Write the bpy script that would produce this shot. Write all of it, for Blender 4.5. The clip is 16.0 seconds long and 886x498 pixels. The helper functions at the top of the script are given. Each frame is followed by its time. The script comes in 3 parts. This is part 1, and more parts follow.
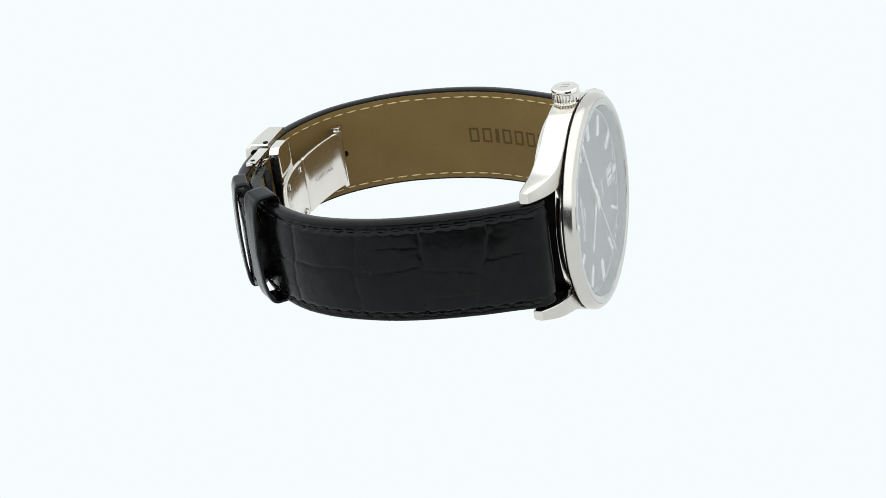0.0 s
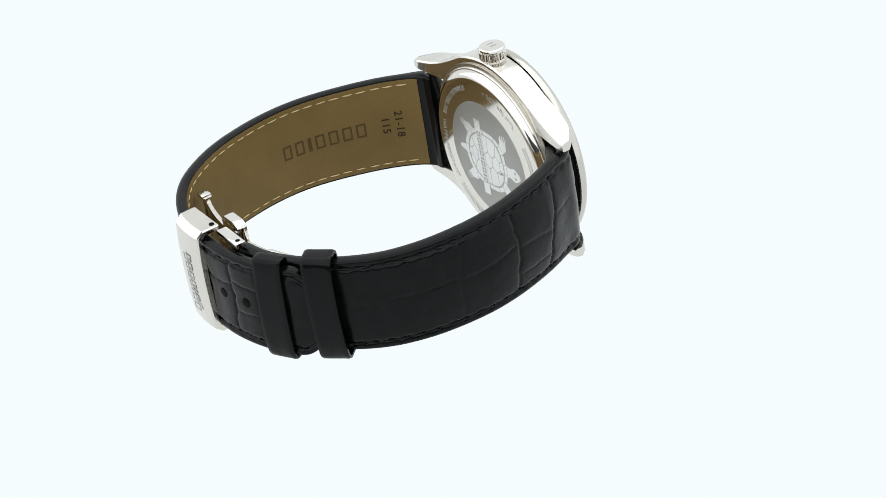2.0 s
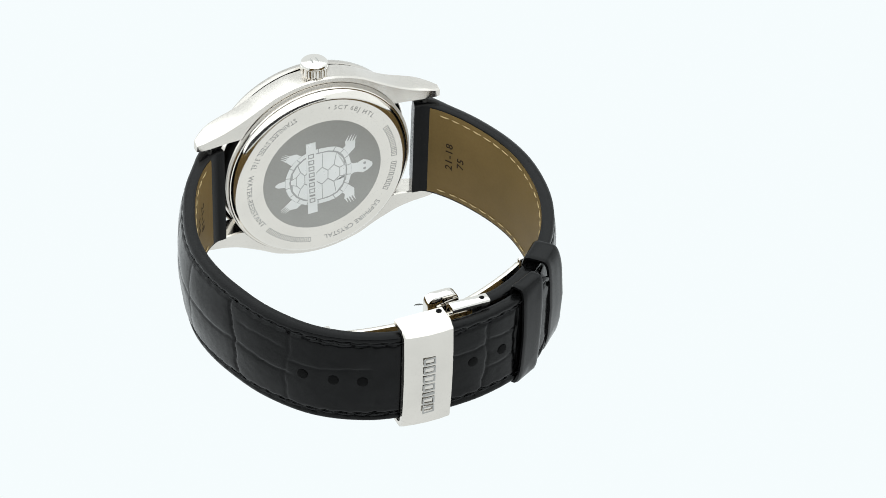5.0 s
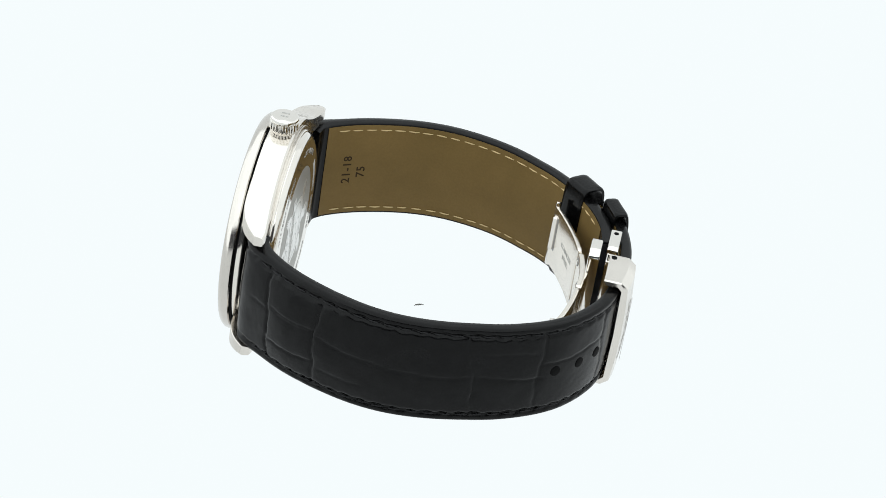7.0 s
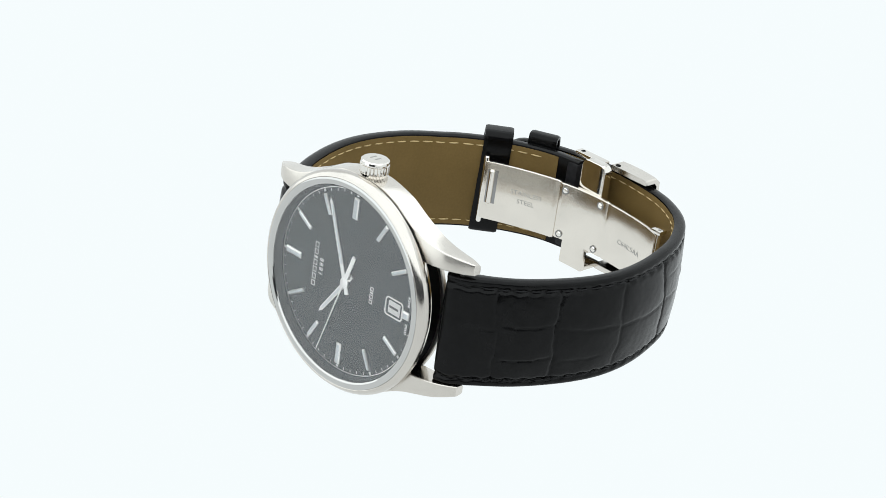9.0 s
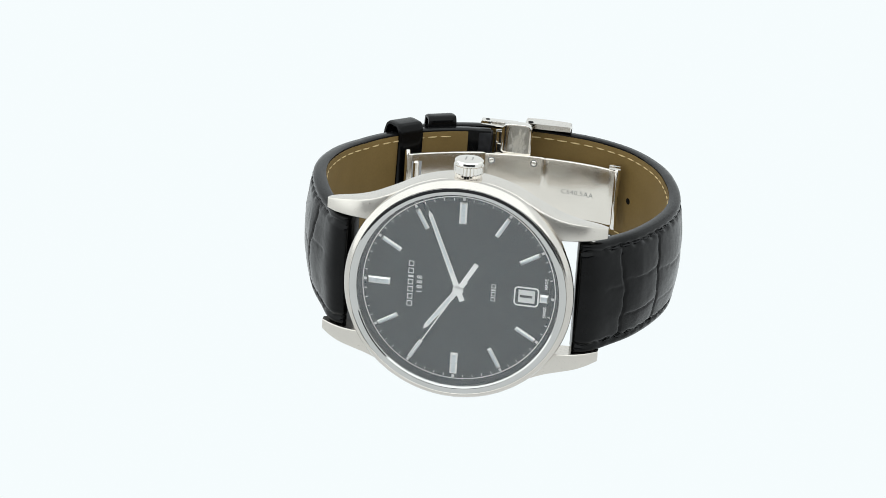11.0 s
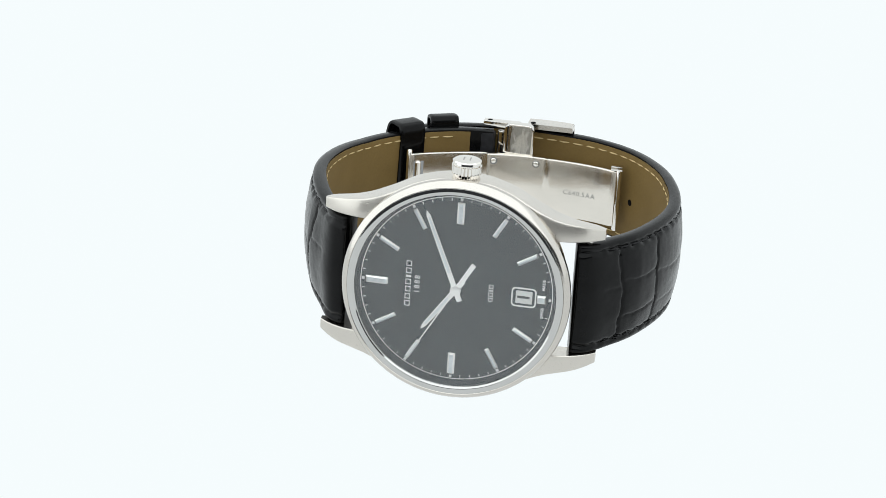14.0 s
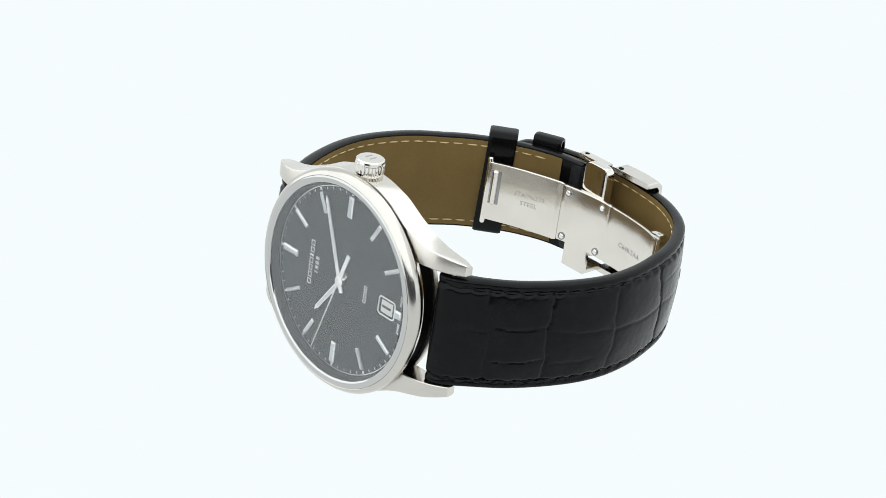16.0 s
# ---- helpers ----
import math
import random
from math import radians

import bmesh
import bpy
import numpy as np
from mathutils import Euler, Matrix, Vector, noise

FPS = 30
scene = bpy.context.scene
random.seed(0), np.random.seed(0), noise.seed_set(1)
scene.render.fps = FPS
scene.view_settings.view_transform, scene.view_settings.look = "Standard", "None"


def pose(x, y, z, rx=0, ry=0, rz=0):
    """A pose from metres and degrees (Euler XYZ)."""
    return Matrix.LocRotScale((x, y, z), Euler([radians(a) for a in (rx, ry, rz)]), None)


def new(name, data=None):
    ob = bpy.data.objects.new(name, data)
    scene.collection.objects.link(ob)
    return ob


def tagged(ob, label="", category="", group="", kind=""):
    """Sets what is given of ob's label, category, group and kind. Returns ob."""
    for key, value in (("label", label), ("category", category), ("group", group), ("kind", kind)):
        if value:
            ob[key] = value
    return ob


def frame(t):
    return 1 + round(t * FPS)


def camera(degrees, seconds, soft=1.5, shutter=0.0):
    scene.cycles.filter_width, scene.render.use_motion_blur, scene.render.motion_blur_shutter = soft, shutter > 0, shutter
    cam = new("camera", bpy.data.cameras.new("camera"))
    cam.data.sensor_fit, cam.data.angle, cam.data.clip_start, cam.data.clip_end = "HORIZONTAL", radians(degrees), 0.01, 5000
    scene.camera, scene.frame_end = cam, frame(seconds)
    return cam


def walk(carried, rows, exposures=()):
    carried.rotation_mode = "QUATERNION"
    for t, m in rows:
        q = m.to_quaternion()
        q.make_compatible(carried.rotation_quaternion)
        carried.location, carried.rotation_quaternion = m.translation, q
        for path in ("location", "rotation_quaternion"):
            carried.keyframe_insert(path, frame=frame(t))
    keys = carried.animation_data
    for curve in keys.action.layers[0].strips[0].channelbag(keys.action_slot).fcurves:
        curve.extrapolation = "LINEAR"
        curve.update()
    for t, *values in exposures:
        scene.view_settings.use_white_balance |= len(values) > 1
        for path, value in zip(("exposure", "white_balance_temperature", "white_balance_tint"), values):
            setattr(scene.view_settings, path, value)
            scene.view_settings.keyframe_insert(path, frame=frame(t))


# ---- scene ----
# ---- camera ----
EYE = (0.0, -0.39506, 0.20943)
CAM_POSE = Matrix.Translation(EYE) @ Euler((radians(90 - 28.942), 0, radians(-0.477))).to_matrix().to_4x4() @ pose(0, 0, 0, 0, 0, 0.113)
cam = camera(20.362, 16.0, soft=0.55)
walk(cam, [(0.0, CAM_POSE), (16.0, CAM_POSE)])

# ---- light: an assumed white light tent, of which only the backlit floor shows ----
FLOOR_Z = -0.0213
TENT_WHITE = (0.917, 0.974, 0.987)
FLOOR_GLOW = 1.0
BACK_GLOW = 1.0
WEST_GLOW = 1.8
EAST_GLOW = 1.25
TOP_GLOW = 1.9
FRONT_FILL = 1.9
world = bpy.data.worlds.new("studio_world")
world.use_nodes = True
world.node_tree.nodes["Background"].inputs[0].default_value = (0.5, 0.5, 0.5, 1)
world.node_tree.nodes["Background"].inputs[1].default_value = 0.1
scene.world = world
scene.view_settings.exposure = 0.0


# ---- materials ----
def material(name):
    m = bpy.data.materials.new(name)
    m.use_nodes = True
    return m, m.node_tree.nodes, m.node_tree.links, m.node_tree.nodes["Principled BSDF"]


def texture(nodes, links, kind, scale, stretch=(1, 1, 1), detail=4.0):
    co = nodes.new("ShaderNodeTexCoord")
    mp = nodes.new("ShaderNodeMapping")
    mp.inputs["Scale"].default_value = stretch
    tx = nodes.new(kind)
    tx.inputs["Scale"].default_value = scale
    if "Detail" in tx.inputs:
        tx.inputs["Detail"].default_value = detail
    links.new(co.outputs["Object"], mp.inputs["Vector"])
    links.new(mp.outputs["Vector"], tx.inputs["Vector"])
    return tx


def ramp(nodes, links, source, a, b, low=0.3, high=0.7):
    r = nodes.new("ShaderNodeValToRGB")
    r.color_ramp.elements[0].position, r.color_ramp.elements[1].position = low, high
    r.color_ramp.elements[0].color, r.color_ramp.elements[1].color = (*a, 1), (*b, 1)
    links.new(source, r.inputs[0])
    return r.outputs[0]


def span(nodes, links, source, a, b):
    r = nodes.new("ShaderNodeMapRange")
    r.inputs["To Min"].default_value, r.inputs["To Max"].default_value = a, b
    links.new(source, r.inputs["Value"])
    return r.outputs[0]


def bump(nodes, links, bsdf, sources, strength):
    last = None
    for src, dist in sources:
        b = nodes.new("ShaderNodeBump")
        b.inputs["Strength"].default_value = strength
        b.inputs["Distance"].default_value = dist
        links.new(src, b.inputs["Height"])
        if last:
            links.new(last, b.inputs["Normal"])
        last = b.outputs["Normal"]
    links.new(last, bsdf.inputs["Normal"])


def steel(name, base, rough, stretch=(1, 1, 1), grain=0.0, scale=900, wave=0.0):
    m, n, l, b = material(name)
    b.inputs["Metallic"].default_value = 1.0
    fine = texture(n, l, "ShaderNodeTexNoise", scale, stretch, 3.0)
    broad = texture(n, l, "ShaderNodeTexNoise", 120, (1, 1, 1), 2.0)
    dark = tuple(c * 0.93 for c in base)
    l.new(ramp(n, l, broad.outputs["Fac"], dark, base), b.inputs["Base Color"])
    l.new(span(n, l, fine.outputs["Fac"], rough * 0.75, rough * 1.25), b.inputs["Roughness"])
    reliefs = [(fine.outputs["Fac"], grain)] if grain else []
    if wave:
        reliefs.append((texture(n, l, "ShaderNodeTexNoise", 260, (1, 1, 1), 1.0).outputs["Fac"], wave))
    if reliefs:
        bump(n, l, b, reliefs, 0.6)
    return m


POLISHED = steel("polished_steel", (0.80, 0.77, 0.725), 0.07)
FLANK = steel("flank_steel", (0.72, 0.682, 0.632), 0.2)
MIRROR = steel("mirror_steel", (0.77, 0.73, 0.675), 0.11)
BRUSHED = steel("brushed_steel", (0.605, 0.572, 0.53), 0.17, (1, 9, 9), 0.0000004, 1200)
PRESSED = steel("pressed_steel", (0.77, 0.725, 0.66), 0.2, (1, 3, 1), 0.0000004, 800, 0.00007)
ETCHED = steel("etched_steel", (0.40, 0.392, 0.37), 0.5, (1, 1, 1), 0.000004, 3000)
ENGRAVED = steel("engraved_steel", (0.43, 0.424, 0.41), 0.5)
GREY_STEEL = steel("grey_steel", (0.42, 0.415, 0.40), 0.4)
RIM_STEEL = steel("rim_steel", (0.56, 0.555, 0.54), 0.06)
SATIN = steel("satin_steel", (0.63, 0.595, 0.545), 0.3, (1, 9, 9), 0.0000004, 1200)
DARK_STEEL = steel("dark_steel", (0.30, 0.30, 0.30), 0.12)
EMBLEM = steel("emblem_steel", (0.76, 0.755, 0.735), 0.3)
MARK = steel("marker_steel", (0.93, 0.92, 0.90), 0.3)


def leather_black():
    m, n, l, b = material("black_crocodile_leather")
    pores = texture(n, l, "ShaderNodeTexVoronoi", 2600)
    creases = texture(n, l, "ShaderNodeTexNoise", 420, (1, 1, 1), 6.0)
    l.new(ramp(n, l, creases.outputs["Fac"], (0.0018, 0.0018, 0.0019), (0.0042, 0.0042, 0.0044)), b.inputs["Base Color"])
    l.new(span(n, l, creases.outputs["Fac"], 0.17, 0.30), b.inputs["Roughness"])
    b.inputs["Specular IOR Level"].default_value = 0.085
    b.inputs["Coat Weight"].default_value = 0.22
    b.inputs["Coat Roughness"].default_value = 0.16
    b.inputs["Coat IOR"].default_value = 1.32
    folds = texture(n, l, "ShaderNodeTexNoise", 170, (1, 1, 1), 3.0)
    bump(n, l, b, [(folds.outputs["Fac"], 0.00004), (creases.outputs["Fac"], 0.00003), (pores.outputs["Distance"], 0.000012)], 0.6)
    return m


def leather_edge():
    m, n, l, b = material("black_painted_edge")
    grain = texture(n, l, "ShaderNodeTexNoise", 900, (1, 1, 1), 5.0)
    l.new(ramp(n, l, grain.outputs["Fac"], (0.006, 0.006, 0.007), (0.014, 0.014, 0.016)), b.inputs["Base Color"])
    b.inputs["Roughness"].default_value = 0.5
    b.inputs["Specular IOR Level"].default_value = 0.2
    bump(n, l, b, [(grain.outputs["Fac"], 0.0001)], 0.4)
    return m


def leather_tan():
    m, n, l, b = material("tan_lining_leather")
    fine = texture(n, l, "ShaderNodeTexNoise", 2200, (1, 1, 1), 6.0)
    broad = texture(n, l, "ShaderNodeTexNoise", 90, (1, 1, 1), 3.0)
    mix = n.new("ShaderNodeMix")
    mix.data_type = "RGBA"
    mix.blend_type = "MULTIPLY"
    mix.inputs[0].default_value = 1.0
    l.new(ramp(n, l, broad.outputs["Fac"], (0.130, 0.084, 0.027), (0.160, 0.103, 0.035)), mix.inputs[6])
    l.new(ramp(n, l, fine.outputs["Fac"], (0.92, 0.92, 0.91), (1, 1, 1)), mix.inputs[7])
    l.new(mix.outputs[2], b.inputs["Base Color"])
    b.inputs["Roughness"].default_value = 0.62
    b.inputs["Specular IOR Level"].default_value = 0.15
    bump(n, l, b, [(fine.outputs["Fac"], 0.00004)], 0.5)
    return m


def plain(name, colour, rough, spec=0.3):
    m, n, l, b = material(name)
    t = texture(n, l, "ShaderNodeTexNoise", 1500, (1, 1, 1), 3.0)
    l.new(ramp(n, l, t.outputs["Fac"], tuple(c * 0.85 for c in colour), colour), b.inputs["Base Color"])
    b.inputs["Roughness"].default_value = rough
    b.inputs["Specular IOR Level"].default_value = spec
    return m


LEATHER = leather_black()
KEEPER = plain("smooth_black_leather", (0.0030, 0.0030, 0.0032), 0.17, 0.14)
EDGE = leather_edge()
TAN = leather_tan()
THREAD_TAN = plain("tan_thread", (0.56, 0.43, 0.22), 0.7, 0.1)
THREAD_BLACK = plain("black_thread", (0.008, 0.008, 0.009), 0.6, 0.2)
PALE_STAMP = plain("pressed_stamp", (0.075, 0.048, 0.018), 0.7, 0.1)
STAMP = plain("dark_stamp", (0.030, 0.020, 0.010), 0.7, 0.1)
DIAL_BLACK = plain("black_dial_lacquer", (0.010, 0.021, 0.026), 0.4, 0.12)
INK_WHITE = plain("white_dial_print", (0.9, 0.9, 0.9), 0.5)
DATE_WHITE = plain("white_date_disc", (0.86, 0.86, 0.84), 0.5)
INK_BLACK = plain("black_print", (0.01, 0.01, 0.01), 0.5)
LUME = plain("pale_lume", (0.80, 0.84, 0.86), 0.6)
# near-black colour standing in for the shade inside gaps, grooves and holes
GAP_SHADE = plain("gap_shade_black", (0.003, 0.003, 0.003), 0.6, 0.05)


def crystal_glass():
    m, n, l, b = material("sapphire_crystal")
    b.inputs["Base Color"].default_value = (1, 1, 1, 1)
    b.inputs["Roughness"].default_value = 0.0
    b.inputs["IOR"].default_value = 1.7
    b.inputs["Transmission Weight"].default_value = 1.0
    return m


CRYSTAL = crystal_glass()


def glow(name, strength, colour=TENT_WHITE):
    m = bpy.data.materials.new(name)
    m.use_nodes = True
    n, l = m.node_tree.nodes, m.node_tree.links
    n.remove(n["Principled BSDF"])
    e = n.new("ShaderNodeEmission")
    e.inputs["Color"].default_value = (*colour, 1)
    e.inputs["Strength"].default_value = strength
    l.new(e.outputs[0], n["Material Output"].inputs["Surface"])
    return m


# ---- building helpers, in millimetres of the watch: x to six o'clock, y to the crown, z out of the dial ----
MM = 0.001
LEAN = (Matrix.Translation((0.01102, -0.02922, 0.0)) @ pose(0, 0, 0, 0, 1.903, 0) @ pose(0, 0, 0, -8.448, 0, 0)
        @ Matrix(((1, 0, 0, 0), (0, 0, -1, 0), (0, 1, 0, 0), (0, 0, 0, 1))))


def part(name, bm, mat, parent, label="", smooth=True, angle=35):
    """One mesh object under a thing (leaning with the watch) or under a part."""
    bm.normal_update()
    if smooth:
        limit = radians(angle)
        for f in bm.faces:
            f.smooth = True
        for e in bm.edges:
            if len(e.link_faces) == 2 and e.calc_face_angle(0.0) > limit:
                e.smooth = False
    me = bpy.data.meshes.new(name)
    bm.to_mesh(me)
    bm.free()
    me.transform(Matrix.Scale(MM, 4))
    me.materials.append(mat)
    ob = new(name, me)
    ob.parent = parent
    if parent is not None and parent.type == "EMPTY":
        ob.matrix_basis = LEAN
    if label:
        ob["label"] = label
    return ob


def add_loft(bm, rings, caps=True, closed=True):
    rows = [[bm.verts.new(v) for v in ring] for ring in rings]
    n = len(rows[0])
    for a, b in zip(rows, rows[1:]):
        for i in range(n if closed else n - 1):
            j = (i + 1) % n
            bm.faces.new((a[i], a[j], b[j], b[i]))
    if caps and closed:
        bm.faces.new(rows[0][::-1])
        bm.faces.new(rows[-1])
    return rows


def fix(bm):
    bmesh.ops.recalc_face_normals(bm, faces=bm.faces[:])
    return bm


def revolve(profile, n=96, axis="z", centre=(0, 0, 0), closed=False, flute=None):
    """Turn a profile of (radius, height) round an axis; flute(angle, i) scales the radius."""
    bm = bmesh.new()
    rings = []
    for i, (r, h) in enumerate(profile):
        ring = []
        for k in range(n):
            a = 2 * math.pi * k / n
            q = r * (flute(a, i) if flute else 1.0)
            u, v = q * math.cos(a), q * math.sin(a)
            p = (u, v, h) if axis == "z" else (u, h, -v) if axis == "y" else (h, u, v)
            ring.append((p[0] + centre[0], p[1] + centre[1], p[2] + centre[2]))
        rings.append(ring)
    if closed:
        rings.append(rings[0])
    add_loft(bm, rings, caps=not closed)
    if closed:
        bmesh.ops.remove_doubles(bm, verts=bm.verts[:], dist=1e-5)
    return fix(bm)


def box(x0, x1, y0, y1, z0, z1, bevel=0.2, segments=2, bm=None):
    out = bmesh.new()
    v = [out.verts.new((x, y, z)) for x in (x0, x1) for y in (y0, y1) for z in (z0, z1)]
    for f in ((0, 1, 3, 2), (4, 6, 7, 5), (0, 4, 5, 1), (2, 3, 7, 6), (0, 2, 6, 4), (1, 5, 7, 3)):
        out.faces.new([v[i] for i in f])
    fix(out)
    if bevel:
        bmesh.ops.bevel(out, geom=out.edges[:], offset=bevel, segments=segments, affect="EDGES", profile=0.6)
    if bm is None:
        return out
    return merge(bm, out)


def merge(bm, other):
    me = bpy.data.meshes.new("scratch")
    other.to_mesh(me)
    other.free()
    bm.from_mesh(me)
    bpy.data.meshes.remove(me)
    return bm


def moved(bm, m):
    bmesh.ops.transform(bm, matrix=m, verts=bm.verts[:])
    return bm


def prism(points, z0, z1, bevel=0.0):
    """A plate from an outline in x and y."""
    bm = bmesh.new()
    add_loft(bm, [[(x, y, z0) for x, y in points], [(x, y, z1) for x, y in points]])
    fix(bm)
    if bevel:
        bmesh.ops.bevel(bm, geom=bm.edges[:], offset=bevel, segments=2, affect="EDGES", profile=0.6)
    return bm


def lettering(text, size, depth=0.05, spacing=1.0, stretch=1.0, heavy=0.0):
    """A bmesh of the built-in font, in millimetres, centred, in the x-y plane."""
    cu = bpy.data.curves.new("lettering", "FONT")
    cu.body, cu.size, cu.extrude, cu.align_x, cu.align_y = text, size, depth / 2, "CENTER", "CENTER"
    cu.space_character, cu.resolution_u, cu.offset = spacing, 2, heavy
    ob = bpy.data.objects.new("lettering", cu)
    me = bpy.data.meshes.new_from_object(ob)
    bm = bmesh.new()
    bm.from_mesh(me)
    bpy.data.objects.remove(ob)
    bpy.data.meshes.remove(me)
    bpy.data.curves.remove(cu)
    bmesh.ops.scale(bm, vec=(stretch, 1, 1), verts=bm.verts[:])
    return bm


def bars(n, height, width, gap, depth=0.05, slim=()):
    """A row of plain hollow bars in place of a mark, centred in the x-y plane."""
    bm = bmesh.new()
    widths = [width * (0.4 if i in slim else 1) for i in range(n)]
    x = -(sum(widths) + gap * (n - 1)) / 2
    for w in widths:
        k = min(w * 0.2, height * 0.16)
        if w < width:
            box(x, x + w, -height / 2, height / 2, -depth / 2, depth / 2, 0, 1, bm)
        else:
            for a0, a1, b0, b1 in ((x, x + k, -height / 2, height / 2), (x + w - k, x + w, -height / 2, height / 2),
                                   (x + k, x + w - k, height / 2 - k, height / 2), (x + k, x + w - k, -height / 2, k - height / 2)):
                box(a0, a1, b0, b1, -depth / 2, depth / 2, 0, 1, bm)
        x += w + gap
    return bm


def bend(bm, mapping):
    for v in bm.verts:
        v.co = Vector(mapping(v.co.x, v.co.y, v.co.z))
    return bm


class Path:
    """A smooth line in the x-z plane of the watch with its length as parameter."""

    def __init__(self, points, step=0.25, sway=0.0):
        self.sway = sway
        p = [Vector((x, 0, z)) for x, z in points]
        p = [2 * p[0] - p[1]] + p + [2 * p[-1] - p[-2]]
        self.pts = []
        for i in range(1, len(p) - 2):
            a, b, c, d = p[i - 1:i + 3]
            n = max(2, int((c - b).length / step))
            for k in range(n):
                t = k / n
                self.pts.append(0.5 * (2 * b + (c - a) * t + (2 * a - 5 * b + 4 * c - d) * t * t + (3 * b - a - 3 * c + d) * t ** 3))
        self.pts.append(p[-2])
        self.len = [0.0]
        for a, b in zip(self.pts, self.pts[1:]):
            self.len.append(self.len[-1] + (b - a).length)
        self.total = self.len[-1]

    def at(self, s, side=1):
        """Place, way and outward normal at length s."""
        i = int(np.clip(np.searchsorted(self.len, s) - 1, 0, len(self.pts) - 2))
        f = (s - self.len[i]) / (self.len[i + 1] - self.len[i])
        j, k = max(i - 2, 0), min(i + 3, len(self.pts) - 1)
        way = (self.pts[k] - self.pts[j]).normalized()
        normal = Vector((-way.z, 0, way.x)) * side
        return self.pts[i].lerp(self.pts[i + 1], f), way, normal

    def place(self, s, y, n, side=1):
        c, way, normal = self.at(s, side)
        aside = self.sway * math.sin(math.pi * min(1.0, max(0.0, s) / 46))
        return (c.x + normal.x * n, y + aside, c.z + normal.z * n)

    def near(self, x, z):
        return self.len[min(range(len(self.pts)), key=lambda i: (self.pts[i].x - x) ** 2 + (self.pts[i].z - z) ** 2)]


# ---- the light tent ----
def slab(name, x0, x1, y0, y1, z0, z1, mat, label, category):
    bm = box(x0 * 1000, x1 * 1000, y0 * 1000, y1 * 1000, z0 * 1000, z1 * 1000, 0)
    ob = part(name, bm, mat, None, smooth=False)
    return tagged(ob, label, category, kind="structure")


# unseen dark wall, added for dark reflections from the camera's side
DARK_ROOM = plain("dark_room_wall", (0.035, 0.035, 0.038), 0.9, 0.1)
# the floor's glow leaves no shadow; the other panels are unseen light sources
slab("floor", -0.5, 0.5, -0.5, 0.5, FLOOR_Z - 0.006, FLOOR_Z, glow("backlit_acrylic", FLOOR_GLOW), "backlit white acrylic table under the watch", "light table")
slab("wall_north", -0.5, 0.5, 0.5, 0.505, FLOOR_Z - 0.006, 0.5, glow("white_backdrop", BACK_GLOW), "unseen white glowing back wall of the light tent", "backdrop")
slab("wall_west", -0.505, -0.5, -0.5, 0.5, FLOOR_Z - 0.006, 0.5, glow("west_diffuser", WEST_GLOW), "white glowing side wall of the light tent", "diffuser")
slab("wall_east", 0.5, 0.505, -0.5, 0.5, FLOOR_Z - 0.006, 0.5, glow("east_diffuser", EAST_GLOW), "white glowing side wall of the light tent", "diffuser")
slab("ceiling", -0.5, 0.5, -0.5, 0.5, 0.5, 0.505, glow("top_diffuser", TOP_GLOW), "white glowing top diffuser of the light tent", "diffuser")
slab("wall_south", -0.5, 0.5, -0.505, -0.5, FLOOR_Z - 0.006, 0.19, DARK_ROOM, "unseen dark grey wall standing in for the room behind the camera", "curtain")
# unseen glowing panel, added above the camera to brighten the dial's whites
slab("wall_south_upper", -0.5, 0.5, -0.505, -0.5, 0.19, 0.5, glow("front_fill_panel", FRONT_FILL), "unseen white fill panel added above the camera to brighten the dial", "diffuser")


# a small grey fibre on the table
def build_fibre():
    pts = [Vector((-0.9 + 0.18 * k, 0.28 * math.sin(k * 0.42) - 0.1 * (k % 2), 0.16 + 0.05 * math.sin(k))) for k in range(11)]
    rings = []
    for i, q in enumerate(pts):
        r = 0.16 * math.sin(math.pi * (i + 0.6) / 11.2) + 0.03
        rings.append([(q.x, q.y + r * math.cos(radians(60 * j)), q.z + r * 0.8 * math.sin(radians(60 * j))) for j in range(6)])
    bm = bmesh.new()
    add_loft(bm, rings)
    return fix(bm)


fibre = part("lint_fibre", build_fibre(), plain("grey_lint", (0.16, 0.16, 0.15), 0.9, 0.1), None)
fibre.matrix_basis = pose(-0.0012, 0.0005, FLOOR_Z, 0, 0, 20)
tagged(fibre, "tiny grey curled lint fibre lying on the white table", "lint")

# ---- the wristwatch ----
watch = new("wristwatch")
watch.empty_display_size = 0.01
tagged(watch, "steel wristwatch with black dial and black crocodile-grain leather strap", "wristwatch")

CASE_FRONT = ((0, 19.7), (5, 19.2), (8.6, 17.9), (12.3, 15.8), (14.2, 14.85), (16.1, 14.15), (18.5, 13.6), (20.9, 13.2), (22.6, 12.75), (24.4, 12.2))
CASE_BACK = ((0, 19.75), (3, 19.5), (5.4, 19.0), (8.6, 18.0), (12, 16.1), (16, 14.15), (19, 13.15), (21, 12.75), (22.6, 12.45), (24.4, 12.0))
CASE_TOP = ((0, -1.1), (12, -1.1), (15, -1.15), (17.7, -1.4), (20, -2.0), (21.5, -2.7), (22.7, -3.5), (23.6, -4.3), (24.4, -5.1))
CASE_LOW = ((0, -5.65), (12, -5.7), (17, -6.0), (21, -6.5), (23.0, -6.75), (24.4, -6.5))


SMOOTHED = {}


